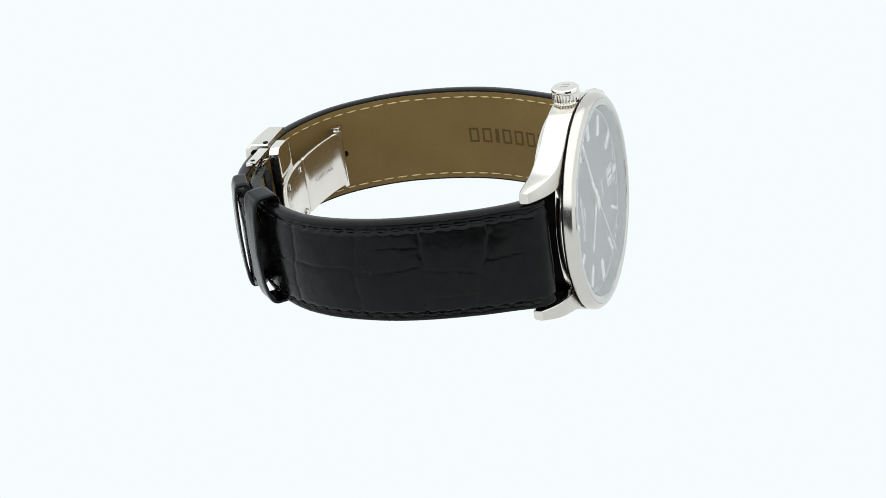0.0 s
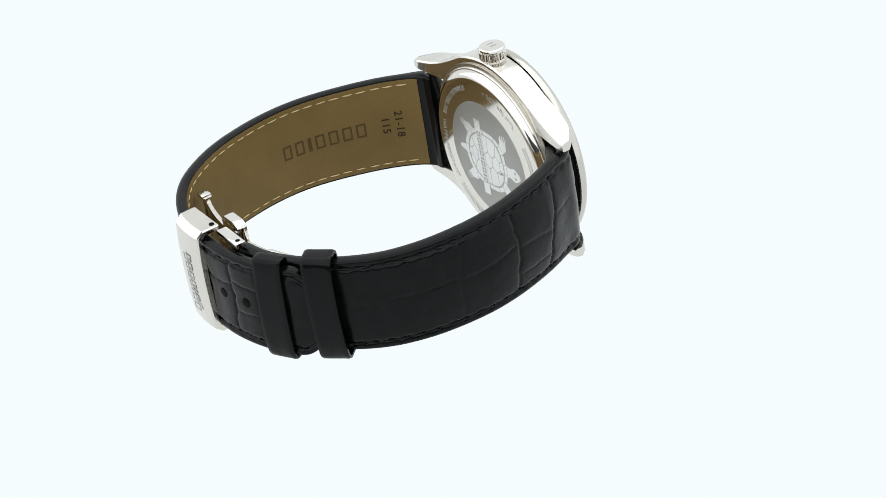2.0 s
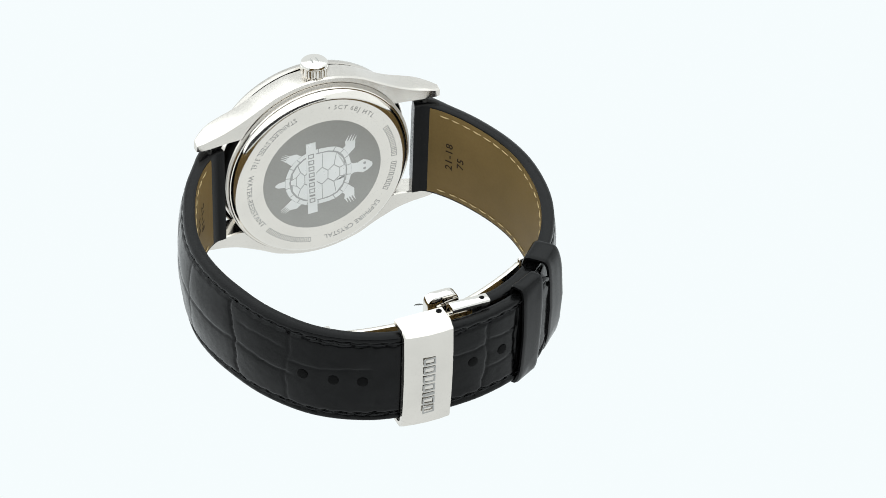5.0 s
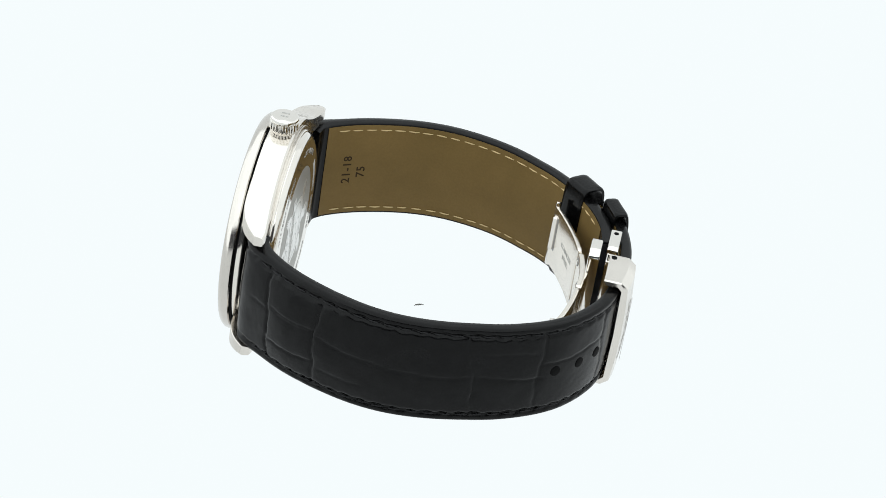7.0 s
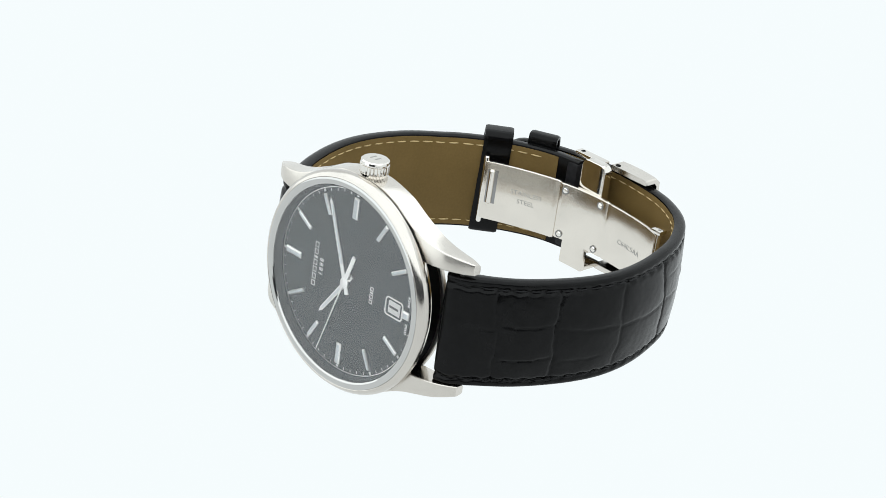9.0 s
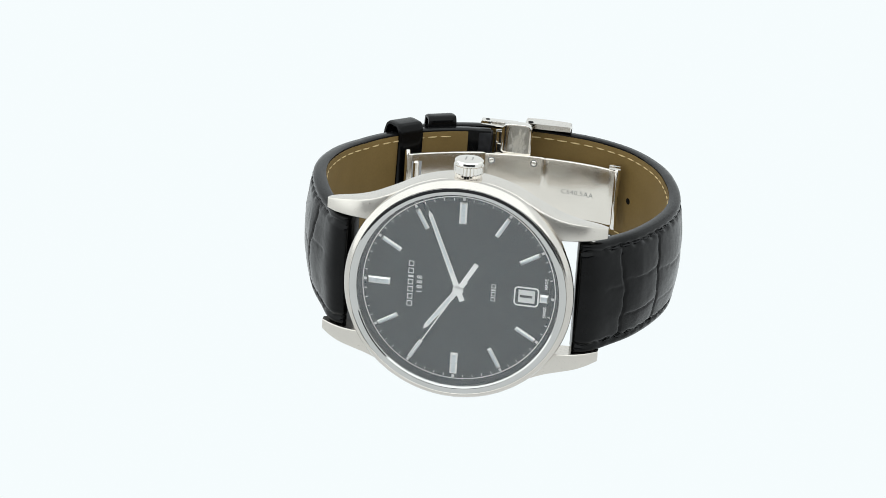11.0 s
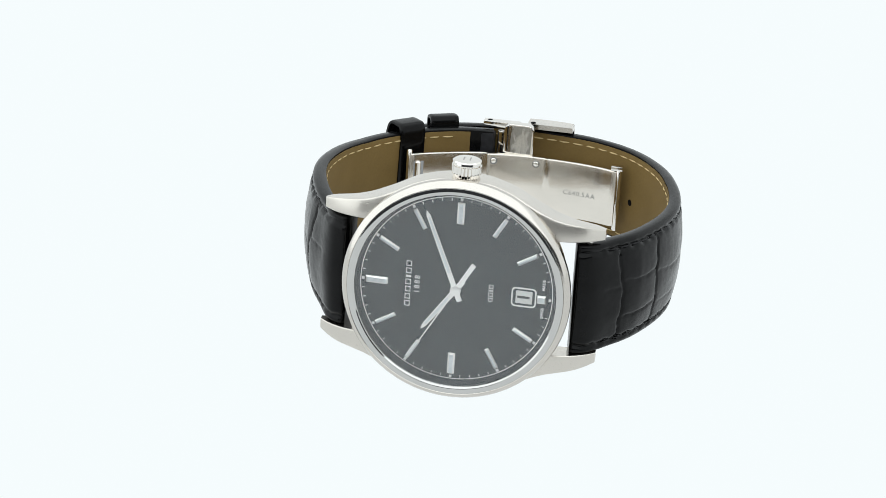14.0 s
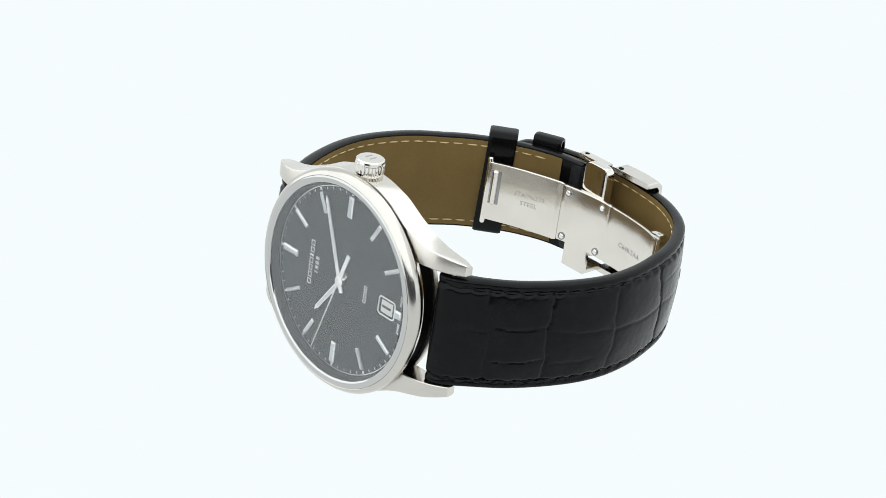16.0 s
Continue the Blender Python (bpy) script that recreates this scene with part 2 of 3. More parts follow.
def curve_at(table, x):
    """A table's value at |x|, with its corners rounded off over about three millimetres."""
    if table not in SMOOTHED:
        grid = np.linspace(-28, 28, 561)
        raw = np.interp(np.abs(grid), *zip(*table))
        tip = np.clip((26.0 - np.abs(grid)) / 4.0, 0.25, 1.0)
        out = raw.copy()
        for i in range(40, 521):
            k = max(2, int(15 * tip[i]))
            w = np.hanning(2 * k + 3)[1:-1]
            out[i] = np.dot(raw[i - k:i + k + 1], w) / w.sum()
        SMOOTHED[table] = (grid, out)
    return float(np.interp(x, *SMOOTHED[table]))


def build_case():
    bm = bmesh.new()
    for s in (1, -1):
        rings = []
        stations = [x * 0.4 for x in range(-60, 61)]
        stations = [-24.25] + stations + [24.25]
        for x in stations:
            front, back = curve_at(CASE_FRONT, x), curve_at(CASE_BACK, x)
            top, low = curve_at(CASE_TOP, x), curve_at(CASE_LOW, x)
            inner, c = 10.4, 0.3
            ring = [(inner, low + c), (inner, top - 0.12), (inner + 0.12, top), (front - 0.3, top), (front - 0.05, top - 0.12), (front, top - 0.35 if top - low > 1.6 else top - 0.25),
                    (back, low + c), (back - c, low), (inner + 0.2, low)]
            if abs(x) < 17.5:
                r = math.sqrt(max(0.0, 18.6 ** 2 - x * x))
                ring = [(max(q[0], min(r, back - 0.6)) if k in (0, 1, 2, 8) else q[0], q[1]) for k, q in enumerate(ring)]
                ring[3] = (max(ring[3][0], ring[2][0] + 0.02), ring[3][1])
            rings.append([(x, s * y, z) for y, z in ring])
        add_loft(bm, rings)
    return fix(bm)


case = part("case", build_case(), FLANK, watch, "polished steel case with long curved brushed lugs", angle=28)
case.data.materials.append(SATIN)
for face in case.data.polygons:
    if face.normal.z > 0.45:
        face.material_index = 1
part("case_band", revolve([(16.9, -1.05), (18.9, -1.05), (18.9, -1.3), (18.75, -2.2), (18.6, -2.4), (16.9, -2.4)], 128, closed=True), MIRROR, case, "polished steel case band")
# near-black paints the shaded gap between strap and case onto this wall
part("case_recess", revolve([(16.5, -2.38), (17.7, -2.38), (17.8, -5.3), (16.5, -5.3)], 128, closed=True), GAP_SHADE, case, "case wall coloured near-black for the shaded gap behind the strap")
part("lower_band", revolve([(16.5, -5.2), (18.4, -5.2), (18.55, -5.4), (18.55, -5.97), (16.5, -5.97)], 128, closed=True), SATIN, case)
bezel = part("bezel", revolve([(17.45, 0.2), (18.7, 0.2), (18.7, 1.28), (18.78, 1.33), (18.95, 1.27), (19.35, 0.98), (19.7, 0.5), (19.8, 0.1), (19.78, -0.6), (19.6, -0.78), (17.4, -0.8)],
                              160, closed=True), BRUSHED, watch, "brushed steel bezel with a polished rim", angle=25)
# near-black ring that draws the dark gap line between bezel and case
part("gasket", revolve([(18.6, -1.15), (19.3, -1.15), (19.3, -0.76), (18.6, -0.76)], 128, closed=True), GAP_SHADE, case)
crystal = part("crystal", revolve([(17.36, 1.0), (17.36, 1.24), (0.01, 1.24), (0.01, 1.0)], 128, closed=True), CRYSTAL, watch, "clear flat sapphire crystal", smooth=False)
part("bezel_rim", revolve([(17.38, 0.95), (17.38, 1.2), (17.5, 1.32), (17.7, 1.42), (17.9, 1.455), (18.1, 1.45), (18.3, 1.43), (18.5, 1.395), (18.65, 1.355), (18.69, 1.3), (18.69, 0.95)], 160, closed=True), RIM_STEEL, bezel, "mirror-polished inner rim", angle=15)
crystal.visible_shadow = False
part("chapter_ring", revolve([(16.72, -0.55), (16.85, -0.55), (17.32, 0.85), (17.34, 0.85), (17.34, -0.9), (16.72, -0.9)], 128, closed=True), DIAL_BLACK, watch, "black inner flange")

# dial
dial = part("dial", revolve([(0.01, -0.3), (16.75, -0.3), (16.75, 0.0), (0.01, 0.0)], 128), DIAL_BLACK, watch, "matt black dial with steel baton markers")
FACE = LEAN @ Matrix.Translation((0, 0, -0.0006))
dial.matrix_basis = FACE


def clock(angle, r):
    """The dial point at a clock angle in degrees from twelve."""
    a = radians(angle)
    return -math.cos(a) * r, math.sin(a) * r


def turned(angle):
    """Turns +y-up artwork so that its top points to the clock angle."""
    return pose(0, 0, 0, 0, 0, 90 - angle)


for h in range(12):
    half = 0.62 if h in (0, 3, 9) else 0.38
    r0, r1 = (14.0, 15.5) if h == 6 else (11.85, 15.7)
    if h == 6:
        half = 0.72
    bm = bmesh.new()
    add_loft(bm, [[(-half, r0, 0), (half, r0, 0), (half, r1, 0), (-half, r1, 0)],
                  [(-half, r0, 0.22), (half, r0, 0.22), (half, r1, 0.22), (-half, r1, 0.22)],
                  [(-half * 0.45, r0 + 0.2, 0.38), (half * 0.45, r0 + 0.2, 0.38), (half * 0.45, r1 - 0.2, 0.38), (-half * 0.45, r1 - 0.2, 0.38)]])
    moved(fix(bm), turned(30 * h))
    part("hour_marker", bm, MARK, dial, smooth=False)
    part("lume_inlay", moved(box(-half * 0.55, half * 0.55, r0 + 0.25, r1 - 0.25, 0.36, 0.41, 0), turned(30 * h)), LUME, dial, smooth=False)
bm = bmesh.new()
for k in range(60):
    w, r0, r1 = (0.24, 15.95, 16.45) if k % 5 == 0 else (0.08, 15.9, 16.38)
    if 28 < k < 32 and k != 30:
        continue
    merge(bm, moved(box(-w, w, r0, r1, 0.0, 0.04, 0), turned(6 * k)))
tagged(part("minute_track", bm, INK_WHITE, dial, smooth=False), kind="stuff")
part("rim_line", revolve([(16.55, 0.0), (16.68, 0.0), (16.68, 0.05), (16.55, 0.05)], 128, closed=True), MARK, dial)
SIX = pose(0, 0, 0, 0, 0, 90)


def dial_writing(name, bm, x, y, z=0.02, mat=INK_WHITE):
    return part(name, moved(bm, pose(x, y, z) @ SIX), mat, dial, smooth=False)


dial_writing("logo_mark", bars(7, 0.95, 1.0, 0.32, 0.04, (4,)), -8.35, 0.0)
dial_writing("year_print", lettering("1888", 1.35, 0.04, 1.3, heavy=0.012), -6.75, 0.0)
dial_writing("model_mark", bars(4, 0.78, 0.72, 0.22, 0.04, (2,)), 6.0, 0.0)
dial_writing("origin_print", lettering("SWISS", 0.72, 0.04, 1.05, heavy=0.02), 15.0, -2.5)
dial_writing("origin_print", lettering("MADE", 0.72, 0.04, 1.05, heavy=0.02), 15.0, 2.6)


def rounded(x0, x1, y0, y1, r, n=5):
    pts = []
    for cx, cy, a0 in ((x1 - r, y1 - r, 0), (x0 + r, y1 - r, 90), (x0 + r, y0 + r, 180), (x1 - r, y0 + r, 270)):
        pts += [(cx + r * math.cos(radians(a0 + 90 * k / n)), cy + r * math.sin(radians(a0 + 90 * k / n))) for k in range(n + 1)]
    return pts


def frame_ring(outer, inner, z0, z1):
    bm = bmesh.new()
    a, b = outer, inner
    add_loft(bm, [[(x, y, z0) for x, y in a], [(x, y, z1) for x, y in a], [(x, y, z1) for x, y in b], [(x, y, z0) for x, y in b], [(x, y, z0) for x, y in a]], caps=False)
    bmesh.ops.remove_doubles(bm, verts=bm.verts[:], dist=1e-5)
    return fix(bm)


part("date_window", frame_ring(rounded(9.55, 13.85, -1.75, 1.75, 0.7), rounded(9.8, 13.6, -1.5, 1.5, 0.5), 0.0, 0.12), MARK, dial, "rounded steel date frame", smooth=False)
part("date_disc", prism(rounded(10.3, 13.15, -1.15, 1.15, 0.1), 0.0, 0.02), DATE_WHITE, dial, "white date disc", smooth=False)
dial_writing("date_numeral", lettering("1", 2.9, 0.03, heavy=0.07), 11.75, 0.0, 0.03, INK_BLACK)


def watch_arm(name, angle, length, tail, w0, w1, z, mat, lume=0.0, wide_tail=0.0):
    """A slim pointer along +y, turned to its clock angle."""
    tip = 0.9 if w1 > 0.2 else 0.2
    pts = [(-w0 / 2, 0), (-w1 / 2, length - tip), (0, length), (w1 / 2, length - tip), (w0 / 2, 0)]
    wt = wide_tail or w0
    pts += [(wt / 2, -0.4), (wt / 2, -tail), (-wt / 2, -tail), (-wt / 2, -0.4)]
    bm = prism(pts, z, z + 0.16)
    m = FACE @ turned(angle)
    ob = part(name, bm, mat, watch, smooth=False)
    ob.matrix_basis = m
    if lume:
        part("lume_inlay", prism([(-w0 * 0.22, length * 0.22), (-w1 * 0.25, length - 1.3), (w1 * 0.25, length - 1.3), (w0 * 0.22, length * 0.22)], z + 0.16, z + 0.2), LUME, ob, smooth=False)
    return ob


hour_pointer = watch_arm("hour_pointer", 305.6, 9.7, 2.1, 0.95, 0.75, 0.35, MARK, 1)
minute_pointer = watch_arm("minute_pointer", 67.2, 15.0, 2.1, 0.95, 0.7, 0.58, MARK, 1)
second_pointer = watch_arm("second_pointer", 312.0, 15.7, 5.9, 0.28, 0.14, 0.80, MARK, 0, 0.85)
pinion = part("pinion_cap", revolve([(0.95, 0.3), (0.95, 0.9), (0.8, 0.97), (0.01, 0.97), (0.01, 0.3)], 32, closed=True), MARK, watch)
pinion.matrix_basis = FACE


# crown
def flutes(a, i):
    return 1.0 - (0.065 * (0.5 + 0.5 * math.cos(a * 24)) ** 3 if 2 <= i <= 4 else 0.0)


crown = part("crown", revolve([(1.2, 18.6), (1.9, 18.6), (2.4, 19.95), (2.58, 20.15), (2.58, 21.55), (2.34, 21.62), (2.34, 21.8), (2.5, 21.9), (2.46, 22.25), (2.25, 22.45), (1.2, 22.56), (0.02, 22.6)],
                              192, "y", (0, 0, -3.4), flute=flutes), POLISHED, watch, "fluted polished steel crown", angle=30)
part("crown_collar", revolve([(2.05, 18.3), (2.05, 19.6), (1.6, 19.7), (0.02, 19.7)], 48, "y", (0, 0, -3.4)), GAP_SHADE, crown)
bm = bmesh.new()
for sx in (-0.55, 0.55):
    box(sx - 0.13, sx + 0.13, 22.4, 22.64, -4.1, -2.7, 0.03, 1, bm)
part("crown_emblem", bm, GREY_STEEL, crown, smooth=False)

# case back
case_back = part("case_back", revolve([(12.0, -5.5), (18.2, -5.5), (18.2, -6.3), (18.05, -6.48), (17.85, -6.52), (17.7, -6.85), (17.3, -7.35), (16.7, -7.65), (16.45, -7.71), (16.35, -7.72), (16.2, -7.72), (0.01, -7.72), (0.01, -5.5)], 128),
                 MIRROR, watch, "polished steel screw-down case back with engraved ring of lettering")
part("back_groove", revolve([(18.1, -6.0), (18.34, -6.0), (18.34, -5.9), (18.1, -5.9)], 128, closed=True), GAP_SHADE, case_back)
medallion = part("medallion", revolve([(0.01, -7.6), (11.9, -7.6), (11.9, -7.74), (0.01, -7.74)], 128), ETCHED, watch, "grey etched round medallion with a bright plain turtle emblem")


def ring_text(bm, phi, radius, outward=True):
    """Lays artwork round the back; phi in degrees clockwise from the crown as seen from behind."""
    def m(x, y, z):
        r = radius + (y if outward else -y)
        a = radians(phi) + (x if outward else -x) / radius
        u, v = r * math.sin(a), r * math.cos(a)
        return (-u, v, -7.73 - z)
    return bend(bm, m)


def back_writing(name, bm, phi, outward):
    return part(name, ring_text(bm, phi, 14.7, outward), ENGRAVED, case_back, smooth=False)


back_writing("back_writing", lettering("\u2022 5CT 6BJ HTL", 1.35, 0.04, 1.25), 24, True)
back_writing("back_mark", bars(10, 1.15, 0.58, 0.22, 0.04, (7,)), 74, True)
back_writing("back_mark", bars(8, 1.15, 0.58, 0.24, 0.04), 106, True)
back_writing("back_writing", lettering("SAPPHIRE CRYSTAL", 1.5, 0.04, 1.0), 153, True)
back_writing("back_writing", lettering("STAINLESS STEEL 316L", 1.5, 0.04, 1.0, 0.88), -46, False)
back_writing("back_writing", lettering("WATER-RESISTANT", 1.5, 0.04, 1.05, 0.95), -101, False)
back_writing("back_mark", bars(14, 1.1, 0.55, 0.24, 0.04, (4, 9)), -151, False)

# the plain emblem on the medallion: an oval shell with plates, four flippers, head and tail, its nose to twelve o'clock
EMBLEM_Y = -0.2


def plate(pts, shrink=0.0, face=-7.78):
    cx, cy = sum(q[0] for q in pts) / len(pts), sum(q[1] for q in pts) / len(pts)
    out = []
    for x, y in pts:
        d = math.hypot(x - cx, y - cy) or 1
        f = max(0.0, 1 - shrink / d)
        out.append((cx + (x - cx) * f, cy + (y - cy) * f + EMBLEM_Y))
    part("emblem_plate", prism(out, face, -7.73), EMBLEM, medallion, smooth=False)


def shell_edge(a, k=1.0):
    """The shell's outline, flattened towards the head."""
    c, d = math.cos(radians(a)), math.sin(radians(a))
    r = 6.7 if c > 0 else 6.8
    return 0.9 + k * r * math.copysign(abs(c) ** (1.0 if c > 0 else 0.6), c), k * 6.35 * math.copysign(abs(d) ** 0.95, d)


def inner_edge(x):
    """Half the width of the shell within its rim at x."""
    r = (6.7 if x > 0.9 else 6.8) * 0.835
    c = min(1.0, abs(x - 0.9) / r) ** (1.0 if x > 0.9 else 1 / 0.6)
    return 6.35 * 0.835 * math.sqrt(max(0.0, 1 - c * c))


RIM = 18
for k in range(RIM):
    a0, a1 = 360 / RIM * (k + 0.5), 360 / RIM * (k + 1.5)
    mid = (a0 + a1) / 2
    plate([shell_edge(a0, 0.855), shell_edge(mid, 0.855), shell_edge(a1, 0.855), shell_edge(a1), shell_edge(mid), shell_edge(a0)], 0.1)
SPINE = (-4.75, -3.5, -1.1, 1.3, 3.6, 5.3, 6.45)
MIDS = [(a + b) / 2 for a, b in zip(SPINE, SPINE[1:])]
for x0, xm, x1 in list(zip(SPINE, MIDS, SPINE[1:]))[1:-1]:
    plate([(x0, 0.95), (xm, 1.9), (x1, 0.95), (x1, -0.95), (xm, -1.9), (x0, -0.95)], 0.11)
for x0, x1 in ((SPINE[0], SPINE[1]), (SPINE[-1], SPINE[-2])):
    plate([(x0, 1.5), (x1, 0.95), (x1, -0.95), (x0, -1.5)] if x0 < 0 else [(x0, 0.5), (x1, 0.95), (x1, -0.95), (x0, -0.5)], 0.11)
for sy in (1, -1):
    for k in range(1, len(MIDS) - 2):
        x0, x, x1 = MIDS[k], SPINE[k + 1], MIDS[k + 1]
        out0, out1 = x0 + 0.16 * (x0 - 0.9), x1 + 0.16 * (x1 - 0.9)
        plate([(x0, 1.9 * sy), (x, 0.95 * sy), (x1, 1.9 * sy), (out1, inner_edge(out1) * sy), ((out0 + out1) / 2, inner_edge((out0 + out1) / 2) * sy), (out0, inner_edge(out0) * sy)], 0.11)
    x0, x1 = SPINE[0], MIDS[1]
    plate([(x0, 1.5 * sy), (SPINE[1], 0.95 * sy), (x1, 1.9 * sy), (x1 - 0.5, inner_edge(x1 - 0.5) * sy), (x0 + 0.6, inner_edge(x0 + 0.6) * sy), (x0, inner_edge(x0) * sy)], 0.11)
    x0, x1 = MIDS[-2], 6.1
    plate([(x0, 1.9 * sy), (SPINE[-2], 0.95 * sy), (x1, 0.65 * sy), (x1, inner_edge(x1) * sy), (x0 + 0.6, inner_edge(x0 + 0.6) * sy)], 0.11)


def flipper(root, knee, toes, sy):
    """A broad limb from its root past its knee to four slim toes fanned between two places."""
    (ax, ay), (bx, by) = toes
    plate([(x, y * sy) for x, y in (root[0], root[1], knee[1], (bx, by), (ax, ay), knee[0])], 0.0, -7.762)
    ux, uy = (ax + bx) / 2 - (root[0][0] + root[1][0]) / 2, (ay + by) / 2 - (root[0][1] + root[1][1]) / 2
    n = math.hypot(ux, uy)
    ux, uy = ux / n, uy / n
    for j in range(4):
        f = (j + 0.5) / 4
        x, y = ax + (bx - ax) * f, ay + (by - ay) * f
        wx, wy = (bx - ax) / 13, (by - ay) / 13
        ln = 1.5 - 0.25 * abs(j - 1.5)
        plate([(x - wx, (y - wy) * sy), (x + wx, (y + wy) * sy), (x + ux * ln + wx * 0.3, (y + uy * ln + wy * 0.3) * sy), (x + ux * ln - wx * 0.3, (y + uy * ln - wy * 0.3) * sy)], 0.0, -7.762)


for sy in (1, -1):
    flipper(((-3.6, 4.6), (-5.2, 3.4)), ((-4.6, 5.6), (-6.5, 4.6)), ((-4.5, 6.7), (-6.6, 6.2)), sy)
    flipper(((3.6, 5.0), (5.6, 3.2)), ((5.2, 6.2), (6.9, 4.5)), ((6.5, 6.2), (7.6, 5.1)), sy)
head = [(-5.6, 1.5), (-6.4, 1.05), (-7.2, 1.1), (-8.3, 1.5), (-9.2, 1.15), (-10.1, 0.45), (-10.2, 0.1)]
plate(head + [(x, -y) for x, y in reversed(head)], 0.0, -7.762)
plate([(7.4, 0.75), (8.9, 0.55), (9.5, 0.15), (9.5, -0.2), (8.9, -0.55), (7.4, -0.75)], 0.0, -7.762)
shell = [(x, y + EMBLEM_Y) for x, y in (shell_edge(6 * k, 0.995) for k in range(60))]
part("emblem_shell", prism(shell, -7.765, -7.73), GREY_STEEL, medallion, smooth=False)
for sy in (1, -1):
    part("emblem_eye", revolve([(0.3, -7.77), (0.22, -7.775), (0.01, -7.775), (0.01, -7.76)], 14, "z", (-8.6, sy * 0.6 + EMBLEM_Y, 0)), GREY_STEEL, medallion, smooth=False)
BAR = pose(2.2, -0.25, 0, 0, 0, -1.8)
part("emblem_bar", moved(prism([(-0.97, -8.05), (0.97, -8.05), (0.97, 8.05), (-0.97, 8.05)], -7.82, -7.74), BAR), EMBLEM, medallion, smooth=False)
part("bar_mark", moved(bars(9, 1.15, 1.0, 0.42, 0.04, (4, 7)), BAR @ pose(0, 0, -7.84, 0, 180, 90)), ENGRAVED, medallion, smooth=False)

# spring bars between the lugs
for s in (1, -1):
    part("spring_bar", revolve([(0.75, -10.7), (0.75, 10.7)], 24, "y", (s * 21.6, 0, -5.4)), POLISHED, watch)

# ---- strap ----
LONG = Path(((19.5, -5.0), (21.8, -5.7), (24.6, -8.6), (28.2, -14.0), (31.4, -21.5), (33.2, -28.5), (33.4, -35.3), (32.0, -43.0), (28.9, -51.4), (23.3, -59.2), (15.5, -64.2),
             (7.0, -66.2), (0.0, -66.5), (-6.0, -65.8), (-12.0, -64.0), (-17.5, -61.0), (-21.6, -57.5)), sway=-0.4)
SHORT = Path(((-19.5, -5.0), (-21.7, -5.9), (-23.9, -9.1), (-27.0, -15.5), (-29.6, -24.0), (-30.3, -32.0), (-28.9, -41.0), (-25.4, -48.8), (-20.8, -54.6), (-15.8, -58.8),
              (-10.0, -61.7), (-4.2, -62.9)), sway=0.75)


def half_width(s, total):
    return 10.05 - 1.05 * min(1.0, s / 75)


def thickness(s, thin):
    return thin + 1.8 * math.exp(-(s / 4.5) ** 2)


def padding(s):
    """How far the padded middle of the strap stands over its edges."""
    return 1.75 * max(0.0, 1 - s / 85) * (0.12 + 0.88 * min(1.0, s / 13))


# creases of the crocodile grain: across (length, slant, waviness, depth) and along (from, to, place, slant, depth)
LONG_CREASES = (((8.7, -0.6, 0.6, 1.0), (18.8, 0.1, 1.4, 1.0), (31.8, 0.3, 0.9, 0.4), (45.6, -1.3, 0.5, 1.0), (57.0, 0.4, 1.8, 0.55), (71.5, -0.5, 1.1, 0.6), (91.6, 0.4, 0.7, 0.8), (98.0, -0.3, 1.6, 0.6)),
                ((5.0, 8.3, 1.1, 0.05, 0.7), (9.6, 18.2, 2.1, 0.01, 1.0), (9.6, 18.2, -4.6, 0.09, 1.0), (19.4, 31.0, 1.3, -0.09, 0.9), (32.0, 45.0, -0.1, -0.01, 0.9), (20.5, 28.0, -4.9, 0.04, 0.4),
                 (46.4, 57.5, -0.1, -0.08, 0.9), (57.6, 71.0, 1.6, 0.06, 0.8), (47.0, 56.0, 4.6, -0.05, 0.45), (84.0, 91.0, 2.2, 0.05, 0.9), (92.2, 98.0, 3.6, -0.1, 0.8), (92.2, 98.0, -2.6, 0.05, 0.6)))
SHORT_CREASES = (((11.9, -2.4, 0.8, 1.0), (22.0, -0.2, 1.5, 1.0), (33.9, -0.5, 0.5, 0.4), (47.2, -0.5, 1.0, 0.5), (58.0, 0.4, 1.3, 0.5)),
                 ((12.8, 21.4, -0.6, 0.16, 0.9), (5.0, 11.0, 1.6, 0.03, 0.6), (13.2, 21.4, -5.2, 0.05, 0.6), (22.6, 33.6, 1.4, -0.12, 1.0), (35.0, 46.5, 0.9, 0.0, 0.9), (23.0, 31.0, 5.2, -0.03, 0.5), (48.0, 57.0, 0.2, 0.0, 0.6)))


def grain(s, y, creases):
    cross, along = creases
    d = 0.0
    for c, tilt, wob, k in cross:
        q = s - c - tilt * y / 10 - 0.3 * math.sin(y * 0.55 + wob * 3) - 0.12 * math.sin(y * 1.7 + wob)
        if abs(q) < 4:
            d -= k * (0.24 * math.exp(-(q / 0.24) ** 2) + 0.10 * math.exp(-(q / 1.2) ** 2))
    for a, b, y0, tilt, k in along:
        if a - 1 <= s <= b + 1:
            ends = min(1.0, (s - a + 1) / 1.6, (b + 1 - s) / 1.6)
            q = y - y0 - tilt * (s - a) - 0.16 * math.sin((s - a) * 0.6 + y0) - 0.05 * math.sin((s - a) * 2.1)
            d -= ends * k * (0.17 * math.exp(-(q / 0.2) ** 2) + 0.05 * math.exp(-(q / 0.9) ** 2))
    return d


